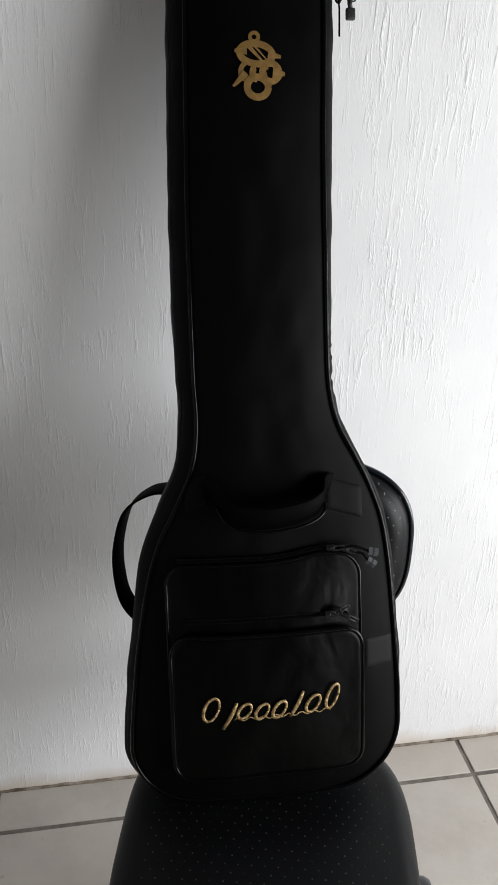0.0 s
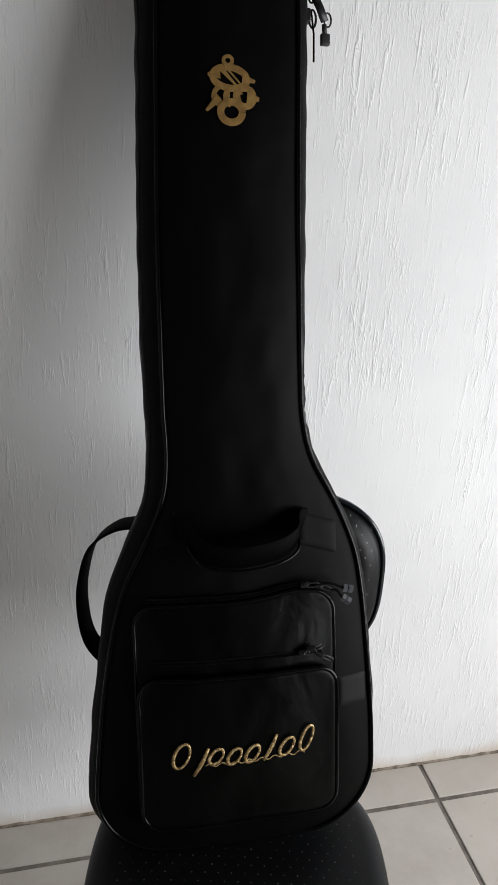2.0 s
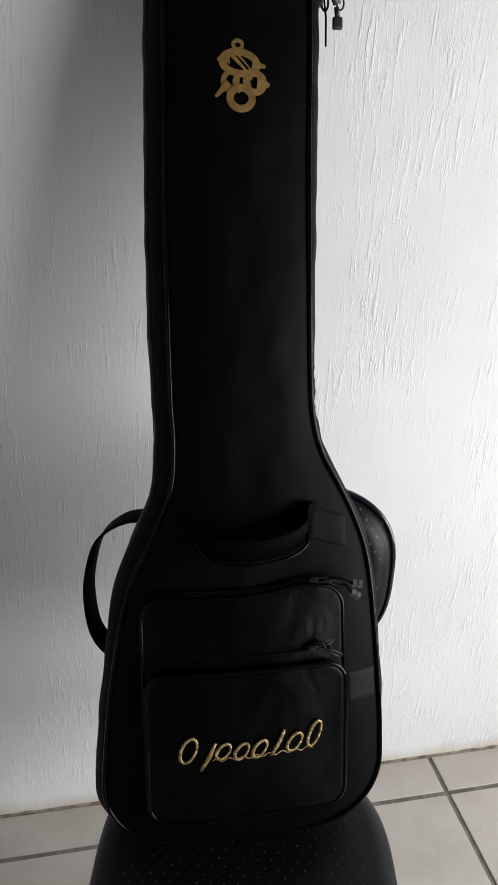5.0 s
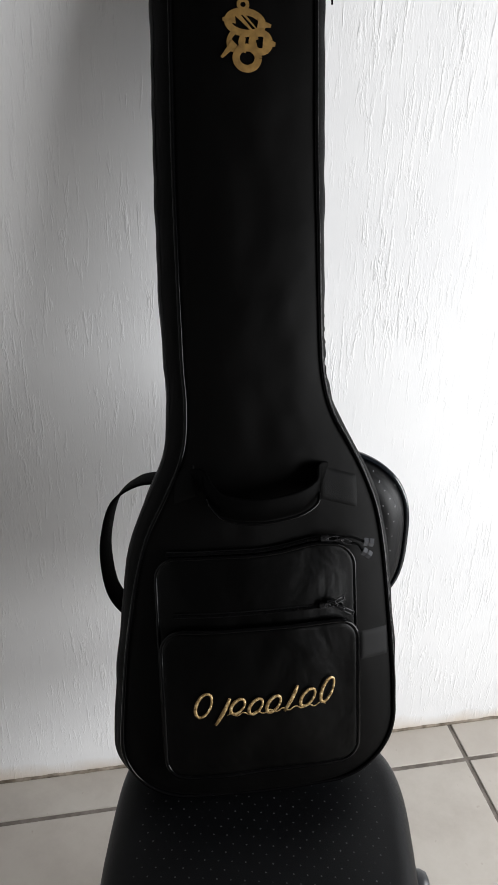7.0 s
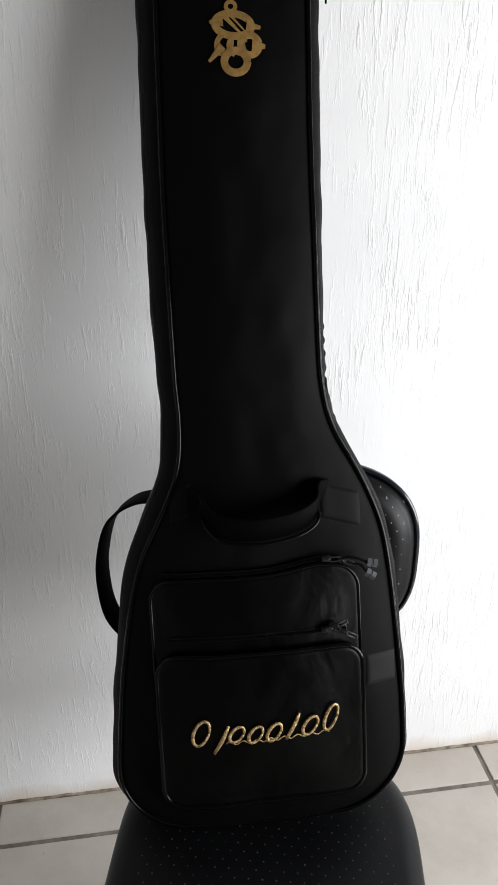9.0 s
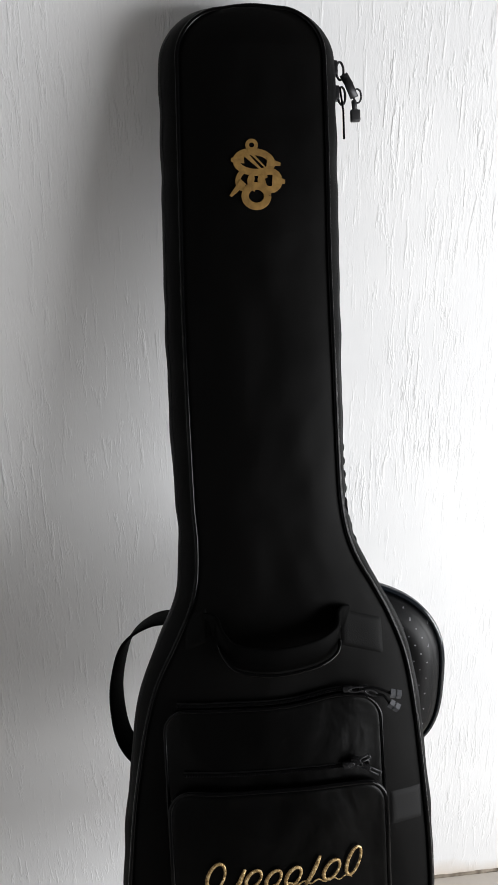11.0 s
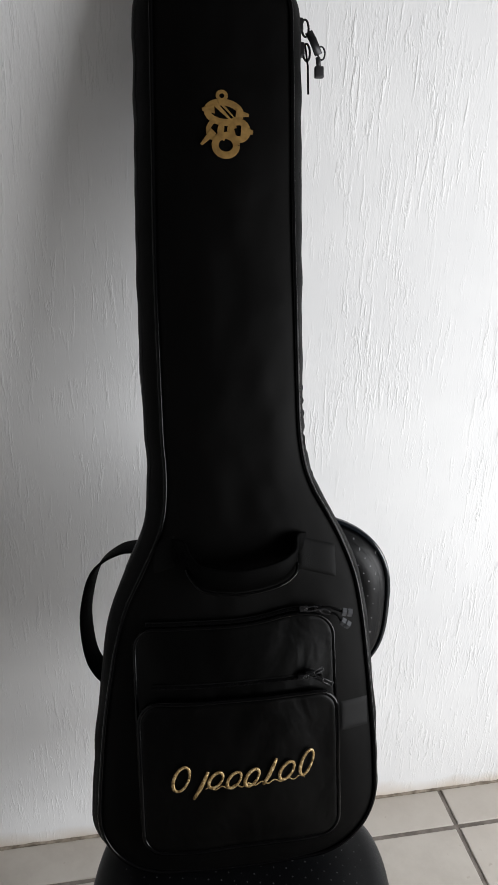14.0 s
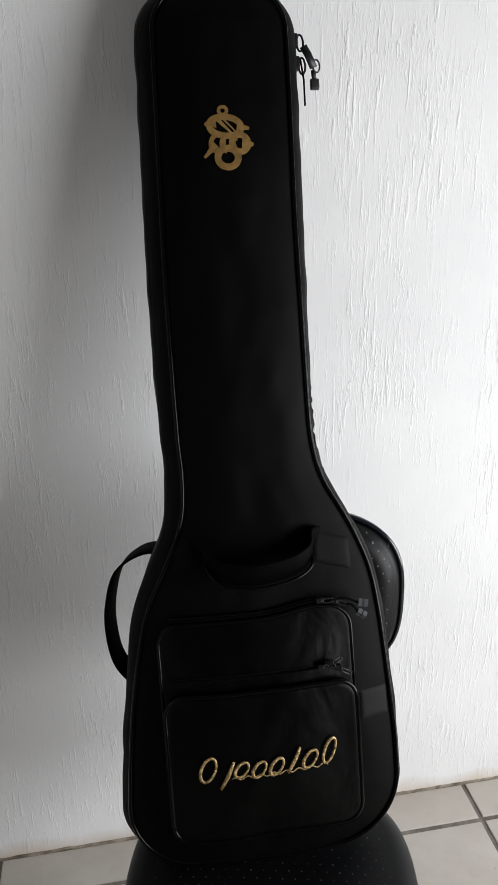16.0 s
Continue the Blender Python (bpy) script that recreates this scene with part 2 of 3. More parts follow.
def spline(ctrl, n, closed=False):
    """Catmull-Rom through control points."""
    c = [Vector(p) for p in ctrl]
    m = len(c)
    out = []
    spans = m if closed else m - 1
    for i in range(spans):
        p0 = c[(i - 1) % m] if closed or i > 0 else c[0]
        p1, p2 = c[i], c[(i + 1) % m]
        p3 = c[(i + 2) % m] if closed or i + 2 < m else c[-1]
        for k in range(n):
            t = k / n
            out.append(0.5 * ((2 * p1) + (p2 - p0) * t + (2 * p0 - 5 * p1 + 4 * p2 - p3) * t * t + (3 * p1 - p0 - 3 * p2 + p3) * t ** 3))
    if not closed:
        out.append(c[-1])
    return out


def loft(bm, rings, cap_first=False, cap_last=False):
    """Joins closed rings of equal length."""
    vs = [[bm.verts.new(p) for p in ring] for ring in rings]
    n = len(vs[0])
    for a, b in zip(vs, vs[1:]):
        for j in range(n):
            bm.faces.new((a[j], a[(j + 1) % n], b[(j + 1) % n], b[j]))
    if cap_first:
        bm.faces.new(vs[0][::-1])
    if cap_last:
        bm.faces.new(vs[-1])
    return vs


# ---- the room ----
def wall_piece(name, lo, hi, material, label):
    ob = part(name, box(bmesh.new(), lo, hi), material, smooth=False)
    return tagged(ob, label, "wall", kind="structure")


T = 0.15
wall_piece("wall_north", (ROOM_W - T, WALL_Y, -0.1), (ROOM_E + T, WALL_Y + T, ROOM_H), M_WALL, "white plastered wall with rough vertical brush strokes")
# added out of view, dark to cut bounce onto the bag
wall_piece("wall_south", (ROOM_W - T, ROOM_S - T, -0.1), (ROOM_E + T, ROOM_S, ROOM_H), M_DARK, "unseen dark wall added to keep reflections on the bag dark")
# out of view, added as a reflector that lifts the bag's shadow
wall_piece("wall_west", (ROOM_W - T, ROOM_S, -0.1), (ROOM_W, WALL_Y, ROOM_H), M_PALE, "unseen pale side wall added to bounce light")


def wall_with_window():
    """East wall in one mesh with a window opening through it."""
    bm = bmesh.new()
    box(bm, (ROOM_E, ROOM_S, -0.1), (ROOM_E + T, WIN_S, ROOM_H))
    box(bm, (ROOM_E, WIN_N, -0.1), (ROOM_E + T, WALL_Y, ROOM_H))
    box(bm, (ROOM_E, WIN_S, WIN_TOP), (ROOM_E + T, WIN_N, ROOM_H))
    box(bm, (ROOM_E, WIN_S, -0.1), (ROOM_E + T, WIN_N, WIN_LOW))
    tagged(part("wall_east", bm, M_PLAIN, smooth=False), "plain grey wall with an open window letting daylight in", "wall", kind="structure")


wall_with_window()
# unseen ceiling, added dark so it doesn't wash out the black cloth
tagged(part("ceiling", box(bmesh.new(), (ROOM_W - T, ROOM_S - T, ROOM_H), (ROOM_E + T, WALL_Y + T, ROOM_H + 0.12)), M_DARK, smooth=False),
       "unseen dark ceiling added to keep reflections on the bag dark", "ceiling", kind="structure")
tagged(part("ground", box(bmesh.new(), (-60, -60, -0.30), (60, 60, -0.12)), M_GROUND, smooth=False), "pale concrete ground outside the window", "ground", kind="structure")
floor = tagged(part("floor", box(bmesh.new(), (ROOM_W - T, ROOM_S - T, -0.1), (ROOM_E + T, WALL_Y, -0.0035)), M_GROUT, smooth=False),
               "cream ceramic tile floor with dark grey grout", "floor", kind="structure")


def wall_joint():
    """Uneven yellowed filler where wall and floor meet."""
    bm = bmesh.new()
    n = 500
    rows = []
    for i in range(n + 1):
        x = ROOM_W + (ROOM_E - ROOM_W) * i / n
        k = noise.noise((x * 14, 3, 0)) + 0.6 * noise.noise((x * 55, 7, 0))
        deep, high = 0.0045 + 0.004 * max(-1, k), 0.0045 + 0.003 * noise.noise((x * 30, 1, 5))
        rows.append([bm.verts.new((x, WALL_Y - deep, -0.003)), bm.verts.new((x, WALL_Y - deep * 0.8, 0.002)),
                     bm.verts.new((x, WALL_Y - 0.0015, max(0.003, high))), bm.verts.new((x, WALL_Y + 0.01, max(0.003, high)))])
    for a, b in zip(rows, rows[1:]):
        for j in range(3):
            bm.faces.new((a[j], a[j + 1], b[j + 1], b[j]))
    tagged(part("trim", bm, M_CAULK), "uneven yellowed filler between wall and tiles", "trim", kind="structure")


wall_joint()


# ---- office chair ----
SEAT_TOP = 0.486
CHAIR = pose(0.174, 0.820, 0, 0, 0, -13)
chair = thing("office_chair", CHAIR, "black office swivel chair upholstered in dotted fabric, pushed near the wall", "chair")


def superellipse(a, b, p, n, z, cx=0.0, cy=0.0, taper=0.0):
    out = []
    for i in range(n):
        t = 2 * math.pi * i / n
        c, s = math.cos(t), math.sin(t)
        y = b * math.copysign(abs(s) ** (2 / p), s)
        x = a * math.copysign(abs(c) ** (2 / p), c) * (1 + taper * y / b)
        out.append(Vector((cx + x, cy + y, z)))
    return out


def uv_flat(ob, ax, ay, base=0.0):
    """Object-size texture coordinates from two of the axes."""
    layer = ob.data.uv_layers.new(name="flat")
    for loop in ob.data.loops:
        co = ob.data.vertices[loop.vertex_index].co
        layer.data[loop.index].uv = (co[ax] + 1.0, co[ay] + 1.0 - base)


def build_seat():
    bm = bmesh.new()
    a, b, h = 0.225, 0.227, 0.085
    rings = []
    for k in range(9):
        t = k / 8 * math.pi / 2
        inset = 0.030 * (1 - math.sin(t))
        rings.append(superellipse(a - inset, b - inset, 3.4, 96, SEAT_TOP - h + 0.035 - 0.035 * math.cos(t)))
    for k in range(1, 11):
        t = k / 10 * math.pi / 2
        inset = 0.038 * (1 - math.cos(t))
        rings.append(superellipse(a - inset, b - inset, 3.4, 96, SEAT_TOP - 0.050 + 0.042 * math.sin(t)))
    for f in (0.93, 0.85, 0.72, 0.55, 0.36, 0.18, 0.05):
        dome = 0.008 * (1 - (f ** 3))
        rings.append([Vector((q.x, q.y, q.z + dome)) for q in superellipse((a - 0.038) * f, (b - 0.038) * f, 2.6 + 0.8 * f, 96, SEAT_TOP - 0.008)])
    loft(bm, rings, True, True)
    ob = part("seat", bm, M_SEAT, chair, "black cushioned seat with tiny pale dots")
    uv_flat(ob, 0, 1)
    shell = bmesh.new()
    loft(shell, [superellipse(0.20, 0.19, 3.2, 64, SEAT_TOP - 0.115), superellipse(0.222, 0.212, 3.3, 64, SEAT_TOP - 0.10), superellipse(0.222, 0.212, 3.3, 64, SEAT_TOP - 0.078)], True, True)
    part("seat_shell", shell, M_PLASTIC, chair)


build_seat()

BACK_Y, BACK_Z, BACK_A, BACK_B = 0.332, 0.777, 0.196, 0.152


def build_backrest():
    m = pose(0.016, BACK_Y, BACK_Z, -6, 0, 0)
    bm = bmesh.new()
    rings = []

    def ring(a, b, y, p=2.9):
        out = []
        for q in superellipse(a, b, p, 96, 0):
            out.append(Vector((q.x, y + 0.30 * q.x * q.x * -1, q.y)))
        return out

    for f in (0.1, 0.35, 0.6, 0.8, 0.92):
        rings.append(ring(BACK_A * f, BACK_B * f, -0.024 - 0.008 * (1 - f * f)))
    for k in range(1, 9):
        t = k / 8 * math.pi / 2
        rings.append(ring(BACK_A * 0.92 + BACK_A * 0.08 * math.sin(t) - 0.002, BACK_B * 0.92 + BACK_B * 0.08 * math.sin(t) - 0.002, -0.024 * math.cos(t) + 0.004))
    loft(bm, rings, True, True)
    for v in bm.verts:
        v.co = m @ v.co
    back = part("backrest", bm, M_BACK, chair, "black padded backrest with tiny pale dots")
    uv_flat(back, 0, 2, BACK_Z)
    shell = bmesh.new()
    loft(shell, [ring(BACK_A - 0.003, BACK_B - 0.003, 0.002), ring(BACK_A + 0.003, BACK_B + 0.003, 0.004), ring(BACK_A + 0.003, BACK_B + 0.003, 0.010), ring(BACK_A * 0.94, BACK_B * 0.94, 0.022), ring(BACK_A * 0.5, BACK_B * 0.5, 0.028)], True, True)
    for v in shell.verts:
        v.co = m @ v.co
    part("backrest_shell", shell, M_EDGE, back, "smooth black plastic back shell")
    rim = bmesh.new()
    tube(rim, [m @ q for q in ring(BACK_A + 0.0015, BACK_B + 0.0015, -0.001)], 0.0042, closed=True, sides=8)
    part("edge_piping", rim, M_EDGE, back, "glossy black piping round the edge")
    arm = bmesh.new()
    path = spline([(0, 0.06, SEAT_TOP - 0.12), (0, 0.27, SEAT_TOP - 0.115), (0, 0.355, SEAT_TOP - 0.06), (0, 0.385, SEAT_TOP + 0.08), (0, 0.372, BACK_Z - 0.02)], 8)
    tube(arm, path, 0.026, sides=12, squash=0.4, flat=(0, 0.6, 0.8))
    part("backrest_bracket", arm, M_PLASTIC, chair)


build_backrest()


def build_chair_base():
    bm = bmesh.new()
    box(bm, (-0.09, -0.10, SEAT_TOP - 0.16), (0.09, 0.11, SEAT_TOP - 0.112), 0.012)
    part("tilt_mechanism", bm, M_PLASTIC, chair)
    lever = bmesh.new()
    tube(lever, spline([(0.06, -0.02, SEAT_TOP - 0.125), (0.15, -0.03, SEAT_TOP - 0.12), (0.216, -0.026, SEAT_TOP - 0.086)], 6), 0.006)
    lv = part("adjustment_lever", lever, M_STEEL, chair)
    knob = bmesh.new()
    prof = [(0.0, 0.015), (0.004, 0.021), (0.012, 0.0245), (0.026, 0.0245), (0.034, 0.021), (0.038, 0.013), (0.039, 0.004)]
    loft(knob, [[Vector((0.209 + d, -0.026 + r * math.cos(k), SEAT_TOP - 0.082 + r * math.sin(k))) for k in (2 * math.pi * j / 24 for j in range(24))] for d, r in prof], True, True)
    part("knob", knob, M_PLASTIC, lv, "round black plastic knob")
    col = bmesh.new()
    for r, z0, z1 in ((0.026, 0.12, 0.27), (0.015, 0.26, SEAT_TOP - 0.155)):
        loft(col, [[Vector((r * math.cos(k), r * math.sin(k), z)) for k in (2 * math.pi * j / 24 for j in range(24))] for z in (z0, z1)], True, True)
    part("gas_column", col, M_PLASTIC, chair)
    for i in range(5):
        a = 2 * math.pi * i / 5 + 0.3
        d = Vector((math.cos(a), math.sin(a), 0))
        leg = bmesh.new()
        tube(leg, [d * 0.02 + Vector((0, 0, 0.115)), d * 0.15 + Vector((0, 0, 0.105)), d * 0.27 + Vector((0, 0, 0.078))], lambda t: 0.026 - 0.010 * t, sides=10)
        lg = part("leg", leg, M_PLASTIC, chair)
        caster = bmesh.new()
        side = Vector((-d.y, d.x, 0))
        for s in (-0.014, 0.014):
            c = d * 0.265 + Vector((0, 0, 0.026)) + side * s
            loft(caster, [[c + side * w + d * (0.026 * r * math.cos(k)) + Vector((0, 0, 0.026 * r * math.sin(k))) for k in (2 * math.pi * j / 20 for j in range(20))] for w, r in ((-0.009, 0.8), (-0.006, 1), (0.006, 1), (0.009, 0.8))], True, True)
        tube(caster, [d * 0.262 + Vector((0, 0, 0.03)), d * 0.262 + Vector((0, 0, 0.075))], 0.008)
        part("caster", caster, M_RUBBER, lg)


build_chair_base()

# ---- gig bag: local x across, y to the back, z up along its length ----
LEAN_BACK, BAG_YAW, BAG_ROLL = 18.9, -2.8, -1.1
BAG_AT = Vector((0.183, 0.919, 0.656))
V_LOW, V_TOP, DEPTH = -0.168, 1.105, 0.076
bag_turn = pose(0, 0, 0, -LEAN_BACK, 0, 0) @ pose(0, 0, 0, 0, BAG_ROLL, 0)
bag_m = Matrix.Translation(BAG_AT) @ pose(0, 0, 0, 0, 0, BAG_YAW) @ bag_turn @ pose(0, 0, V_LOW)
bag = thing("gig_bag", bag_m, "black padded bass gig bag with gold embroidery, leaning on chair", "gig bag")
Z0 = -V_LOW

# half widths along the length on either side, as smooth curves through a few stations
RIGHT = [(-0.21, 0.207), (-0.10, 0.212), (0.0, 0.212), (0.07, 0.208), (0.13, 0.204), (0.20, 0.198), (0.262, 0.188), (0.315, 0.169), (0.355, 0.149), (0.39, 0.130),
         (0.43, 0.117), (0.49, 0.111), (0.68, 0.113), (0.94, 0.119), (1.10, 0.120)]
LEFT = [(-0.21, 0.209), (-0.13, 0.214), (-0.06, 0.212), (0.05, 0.201), (0.126, 0.190), (0.186, 0.181), (0.24, 0.168), (0.286, 0.147), (0.332, 0.126), (0.37, 0.115),
        (0.424, 0.1115), (0.47, 0.1135), (0.69, 0.1135), (0.84, 0.110), (1.02, 0.105), (1.10, 0.103)]
SIDES = {1: np.array(RIGHT).T, -1: np.array(LEFT).T}


def smooth_width(v, side):
    """Stations joined with smooth slopes."""
    sv, sw = SIDES[side]
    i = int(np.clip(np.searchsorted(sv, v) - 1, 0, len(sv) - 2))

    def slope(k):
        lo, hi = max(k - 1, 0), min(k + 1, len(sv) - 1)
        return (sw[hi] - sw[lo]) / (sv[hi] - sv[lo])

    h = sv[i + 1] - sv[i]
    t = (v - sv[i]) / h
    return ((2 * t**3 - 3 * t**2 + 1) * sw[i] + (t**3 - 2 * t**2 + t) * h * slope(i) + (-2 * t**3 + 3 * t**2) * sw[i + 1] + (t**3 - t**2) * h * slope(i + 1))


def half_width(v, inset, side=1, front=True):
    lo, hi = V_LOW + inset, V_TOP - inset
    more = inset
    if front and side < 0:
        k = min(1.0, max(0.0, (v - 0.08) / 0.27))
        more = inset * (1 + 1.15 * k * k * (3 - 2 * k))
    elif front:
        k = min(1.0, max(0.0, (v - 0.50) / 0.35))
        more = inset * (1 + 0.5 * k * k * (3 - 2 * k))
    w = smooth_width(v, side) - more
    for d, rad in ((v - lo, 0.112 - inset), (hi - v, 0.070 - inset)):
        if d < rad:
            w -= rad - math.sqrt(max(0.0, rad * rad - (rad - d) ** 2))
    return w


ROWN = 170


def levels(inset):
    lo, hi = V_LOW + inset, V_TOP - inset
    out = []
    for i in range(ROWN + 1):
        s = i / ROWN
        s = s - 0.135 * math.sin(2 * math.pi * s) / 1.0
        out.append(lo + (hi - lo) * s)
    return out


def outline(inset, y, wobble=0.0):
    """Closed outline of the bag at a depth y."""
    right, left = [], []
    for v in levels(inset):
        k = wobble * noise.noise((v * 22, y * 30, 1.7)) * (1 + 1.2 * math.exp(-((v - 0.47) / 0.07) ** 2))
        bunch = 1.5 * wobble * math.sin(v * 330) * math.exp(-((v - 0.45) / 0.045) ** 2)
        right.append(Vector((half_width(v, inset, 1, y < 0.02) + k + bunch, y, v + Z0)))
        left.append(Vector((-half_width(v, inset, -1, y < 0.02) - k, y, v + Z0)))
    a, b = right[0].x, left[0].x
    base = [Vector((a + (b - a) * j / 12, y, right[0].z - 0.004 * math.sin(math.pi * j / 12))) for j in range(1, 12)]
    a, b = left[-1].x, right[-1].x
    crown = [Vector((a + (b - a) * j / 8, y, left[-1].z + 0.003 * math.sin(math.pi * j / 8))) for j in range(1, 8)]
    return right + crown[::-1] + left[::-1] + base[::-1]


def puff(x, v):
    """How far the stuffed front stands out at a place."""
    w = max(half_width(v, 0.011, 1 if x > 0 else -1), 1e-4)
    e = 1 - min(1.0, abs(x) / w) ** 2.2
    ends = min(1.0, (v - V_LOW) / 0.07, (V_TOP - v) / 0.06)
    body = 0.020 + 0.009 * math.exp(-((v - 0.05) / 0.22) ** 2)
    soft = 0.0035 * noise.noise((x * 13, v * 9, 0.4)) + 0.0016 * noise.noise((x * 30, v * 24, 2.4))
    return (body + soft) * max(0.0, e) ** 0.75 * max(0.0, ends) ** 0.6


def build_front_panel():
    bm = bmesh.new()
    cols = 56
    rows = []
    for v in levels(0.011):
        wr, wl = half_width(v, 0.011, 1), half_width(v, 0.011, -1)
        row = []
        for j in range(cols + 1):
            s = math.sin((j / cols - 0.5) * math.pi)
            x = (wr if s > 0 else wl) * s
            row.append(bm.verts.new((x, -puff(x, v), v + Z0)))
        rows.append(row)
    for a, b in zip(rows, rows[1:]):
        for j in range(cols):
            bm.faces.new((a[j], a[j + 1], b[j + 1], b[j]))
    return part("front_panel", bm, M_NYLON, bag, "matte black woven nylon front")


front = build_front_panel()


def build_gusset():
    bm = bmesh.new()
    rings = [outline(i, y, k) for i, y, k in ((0.0125, -0.001, 0), (0.007, 0.004, 0.001), (0.002, 0.012, 0.002), (0.0, 0.026, 0.002), (0.0, 0.043, 0.002), (0.001, 0.056, 0.002), (0.005, 0.069, 0.001), (0.012, DEPTH, 0))]
    loft(bm, rings)
    part("gusset", bm, M_GUSSET, bag, "padded black side band")
    back = bmesh.new()
    loft(back, [outline(0.0115, DEPTH - 0.001), outline(0.03, DEPTH + 0.003)], False, True)
    part("back_panel", back, M_NYLON, bag)
    for y, r in ((-0.0025, 0.0032), (DEPTH, 0.003)):
        pipe = bmesh.new()
        tube(pipe, outline(0.0105, y), r, closed=True, sides=8)
        part("piping", pipe, M_PIPING, bag, "shiny black vinyl piping")
    tape = bmesh.new()
    loft(tape, [outline(i, y, 0.002) for i, y in ((0.001, 0.020), (-0.0022, 0.022), (-0.0022, 0.0275), (-0.001, 0.029), (-0.001, 0.030), (-0.0022, 0.0315), (-0.0022, 0.037), (0.001, 0.039))])
    fold = bmesh.new()
    pts = []
    for i in range(121):
        v = 0.35 + 0.27 * i / 120
        env = math.sin(math.pi * i / 120) ** 0.5
        crest = abs(math.sin(v * 150 + 1.5 * noise.noise((v * 14, 0.3, 0.7))))
        pts.append(Vector((half_width(v, 0, 1) - 0.003 + env * (0.0015 + 0.0052 * crest ** 0.6), 0.047 + 0.003 * noise.noise((v * 40, 1, 1)), v + Z0)))
    tube(fold, pts, lambda t: 0.0035 + 0.001 * math.sin(t * 95), sides=8, squash=2.2, flat=(0, 1, 0))
    part("zipper_flap", fold, M_GUSSET, bag, "bunched black fabric flap beside the zipper")
    part("main_zipper", tape, M_ZIP, bag, "long black zipper round the side band")


build_gusset()


def slab(name, ulo, uhi, vlo, vhi, deep, radius, material, parent, label, bulge, wave=None, lip=0.006):
    """A stuffed pocket on the front: rounded rectangle standing proud of the panel."""
    cu, cv, a, b = (ulo + uhi) / 2, (vlo + vhi) / 2, (uhi - ulo) / 2, (vhi - vlo) / 2

    def rounded(inset):
        out = []
        r = max(0.004, radius - inset)
        aa, bb = a - inset, b - inset
        for cx, cz, a0 in ((aa - r, bb - r, 0), (-aa + r, bb - r, 90), (-aa + r, -bb + r, 180), (aa - r, -bb + r, 270)):
            for k in range(9):
                t = radians(a0 + k * 11.25)
                out.append((cu + cx + r * math.cos(t), cv + cz + r * math.sin(t)))
            nx = {0: (-1, 0), 90: (0, -1), 180: (1, 0), 270: (0, 1)}[a0]
            length = (2 * (aa - r)) if nx[0] else (2 * (bb - r))
            sx, sz = out[-1]
            for k in range(1, 16):
                out.append((sx + nx[0] * length * k / 16, sz + nx[1] * length * k / 16))
        return out

    def lift(x, v, d):
        dv = wave(x) * max(0.0, (v - cv) / b) if wave else 0.0
        return Vector((x, -puff(min(max(x, -0.19), 0.19), v) - d, v + dv + Z0))

    bm = bmesh.new()
    rings = [[lift(x, v, d) for x, v in rounded(i)] for i, d in ((0.0, -0.006), (0.0, deep * 0.45), (0.001, deep * 0.8), (lip * 0.6, deep * 0.97), (lip, deep), (lip + 0.004, deep * 0.985))]
    for f in (0.12, 0.25, 0.42, 0.6, 0.78, 0.92):
        inner = []
        for x, v in rounded(lip + 0.004):
            xx, vv = x + (cu - x) * f, v + (cv - v) * f
            rise = bulge * (1 - (1 - f) ** 2) + 0.003 * f * noise.noise((xx * 17, vv * 17, 6.1)) + 0.0016 * f * noise.noise((xx * 45, vv * 38, 1.1))
            inner.append(lift(xx, vv, deep * 0.985 + rise))
        rings.append(inner)
    loft(bm, rings, False, True)
    ob = part(name, bm, material, parent, label)
    return ob, [lift(x, v, deep * 0.9) for x, v in rounded(0.001)], lift


def wave_top(x):
    return 0.010 * math.exp(-((x - 0.085) / 0.045) ** 2) - 0.004


upper, upper_edge, lift_u = slab("upper_pocket", -0.143, 0.139, -0.09, 0.216, 0.010, 0.030, M_POCKET, bag, "flat upper pocket of coated black nylon", 0.004, wave_top)
lower, lower_edge, lift_l = slab("lower_pocket", -0.141, 0.138, -0.104, 0.113, 0.024, 0.030, M_POCKET, bag, "bulging lower pocket of coated black nylon", 0.004)
pipe = bmesh.new()
tube(pipe, upper_edge, 0.0028, closed=True)
part("piping", pipe, M_PIPING, upper, "shiny black piping")
pipe = bmesh.new()
tube(pipe, lower_edge, 0.0034, closed=True)
part("piping", pipe, M_PIPING, lower, "shiny black piping")


def front_at(x, v, off=0.0):
    """A place on the pockets' or panel's face, off metres in front of it."""
    if -0.13 < x < 0.128 and -0.094 < v < 0.104:
        d = 0.0285
    elif -0.14 < x < 0.137 and v < 0.212:
        d = 0.012
    else:
        d = 0.0
    return Vector((x, -puff(x, v) - d - off, v + Z0))


def zipper(name, x0, x1, level, parent, off, slope=0.0):
    bm = bmesh.new()
    pts = [Vector((x0 + (x1 - x0) * i / 40, 0, 0)) for i in range(41)]
    for p in pts:
        v = level(p.x)
        p.y, p.z = -puff(p.x, v) - off, v + Z0
    tube(bm, pts, 0.0034, sides=8, squash=0.4, flat=(0, 1, 0))
    teeth = bmesh.new()
    for p, q in zip(pts, pts[1:]):
        for k in range(3):
            c = p.lerp(q, k / 3)
            box(teeth, c + Vector((-0.0007, -0.0034, -0.0018)), c + Vector((0.0007, -0.0012, 0.0018)))
    z = part(name, bm, M_ZIP, parent, "black coil zipper")
    part("zipper_teeth", teeth, M_PIPING, z, smooth=False)
    return z


upper_zip = zipper("zipper", -0.125, 0.118, lambda x: 0.222 + wave_top(x), bag, 0.006)
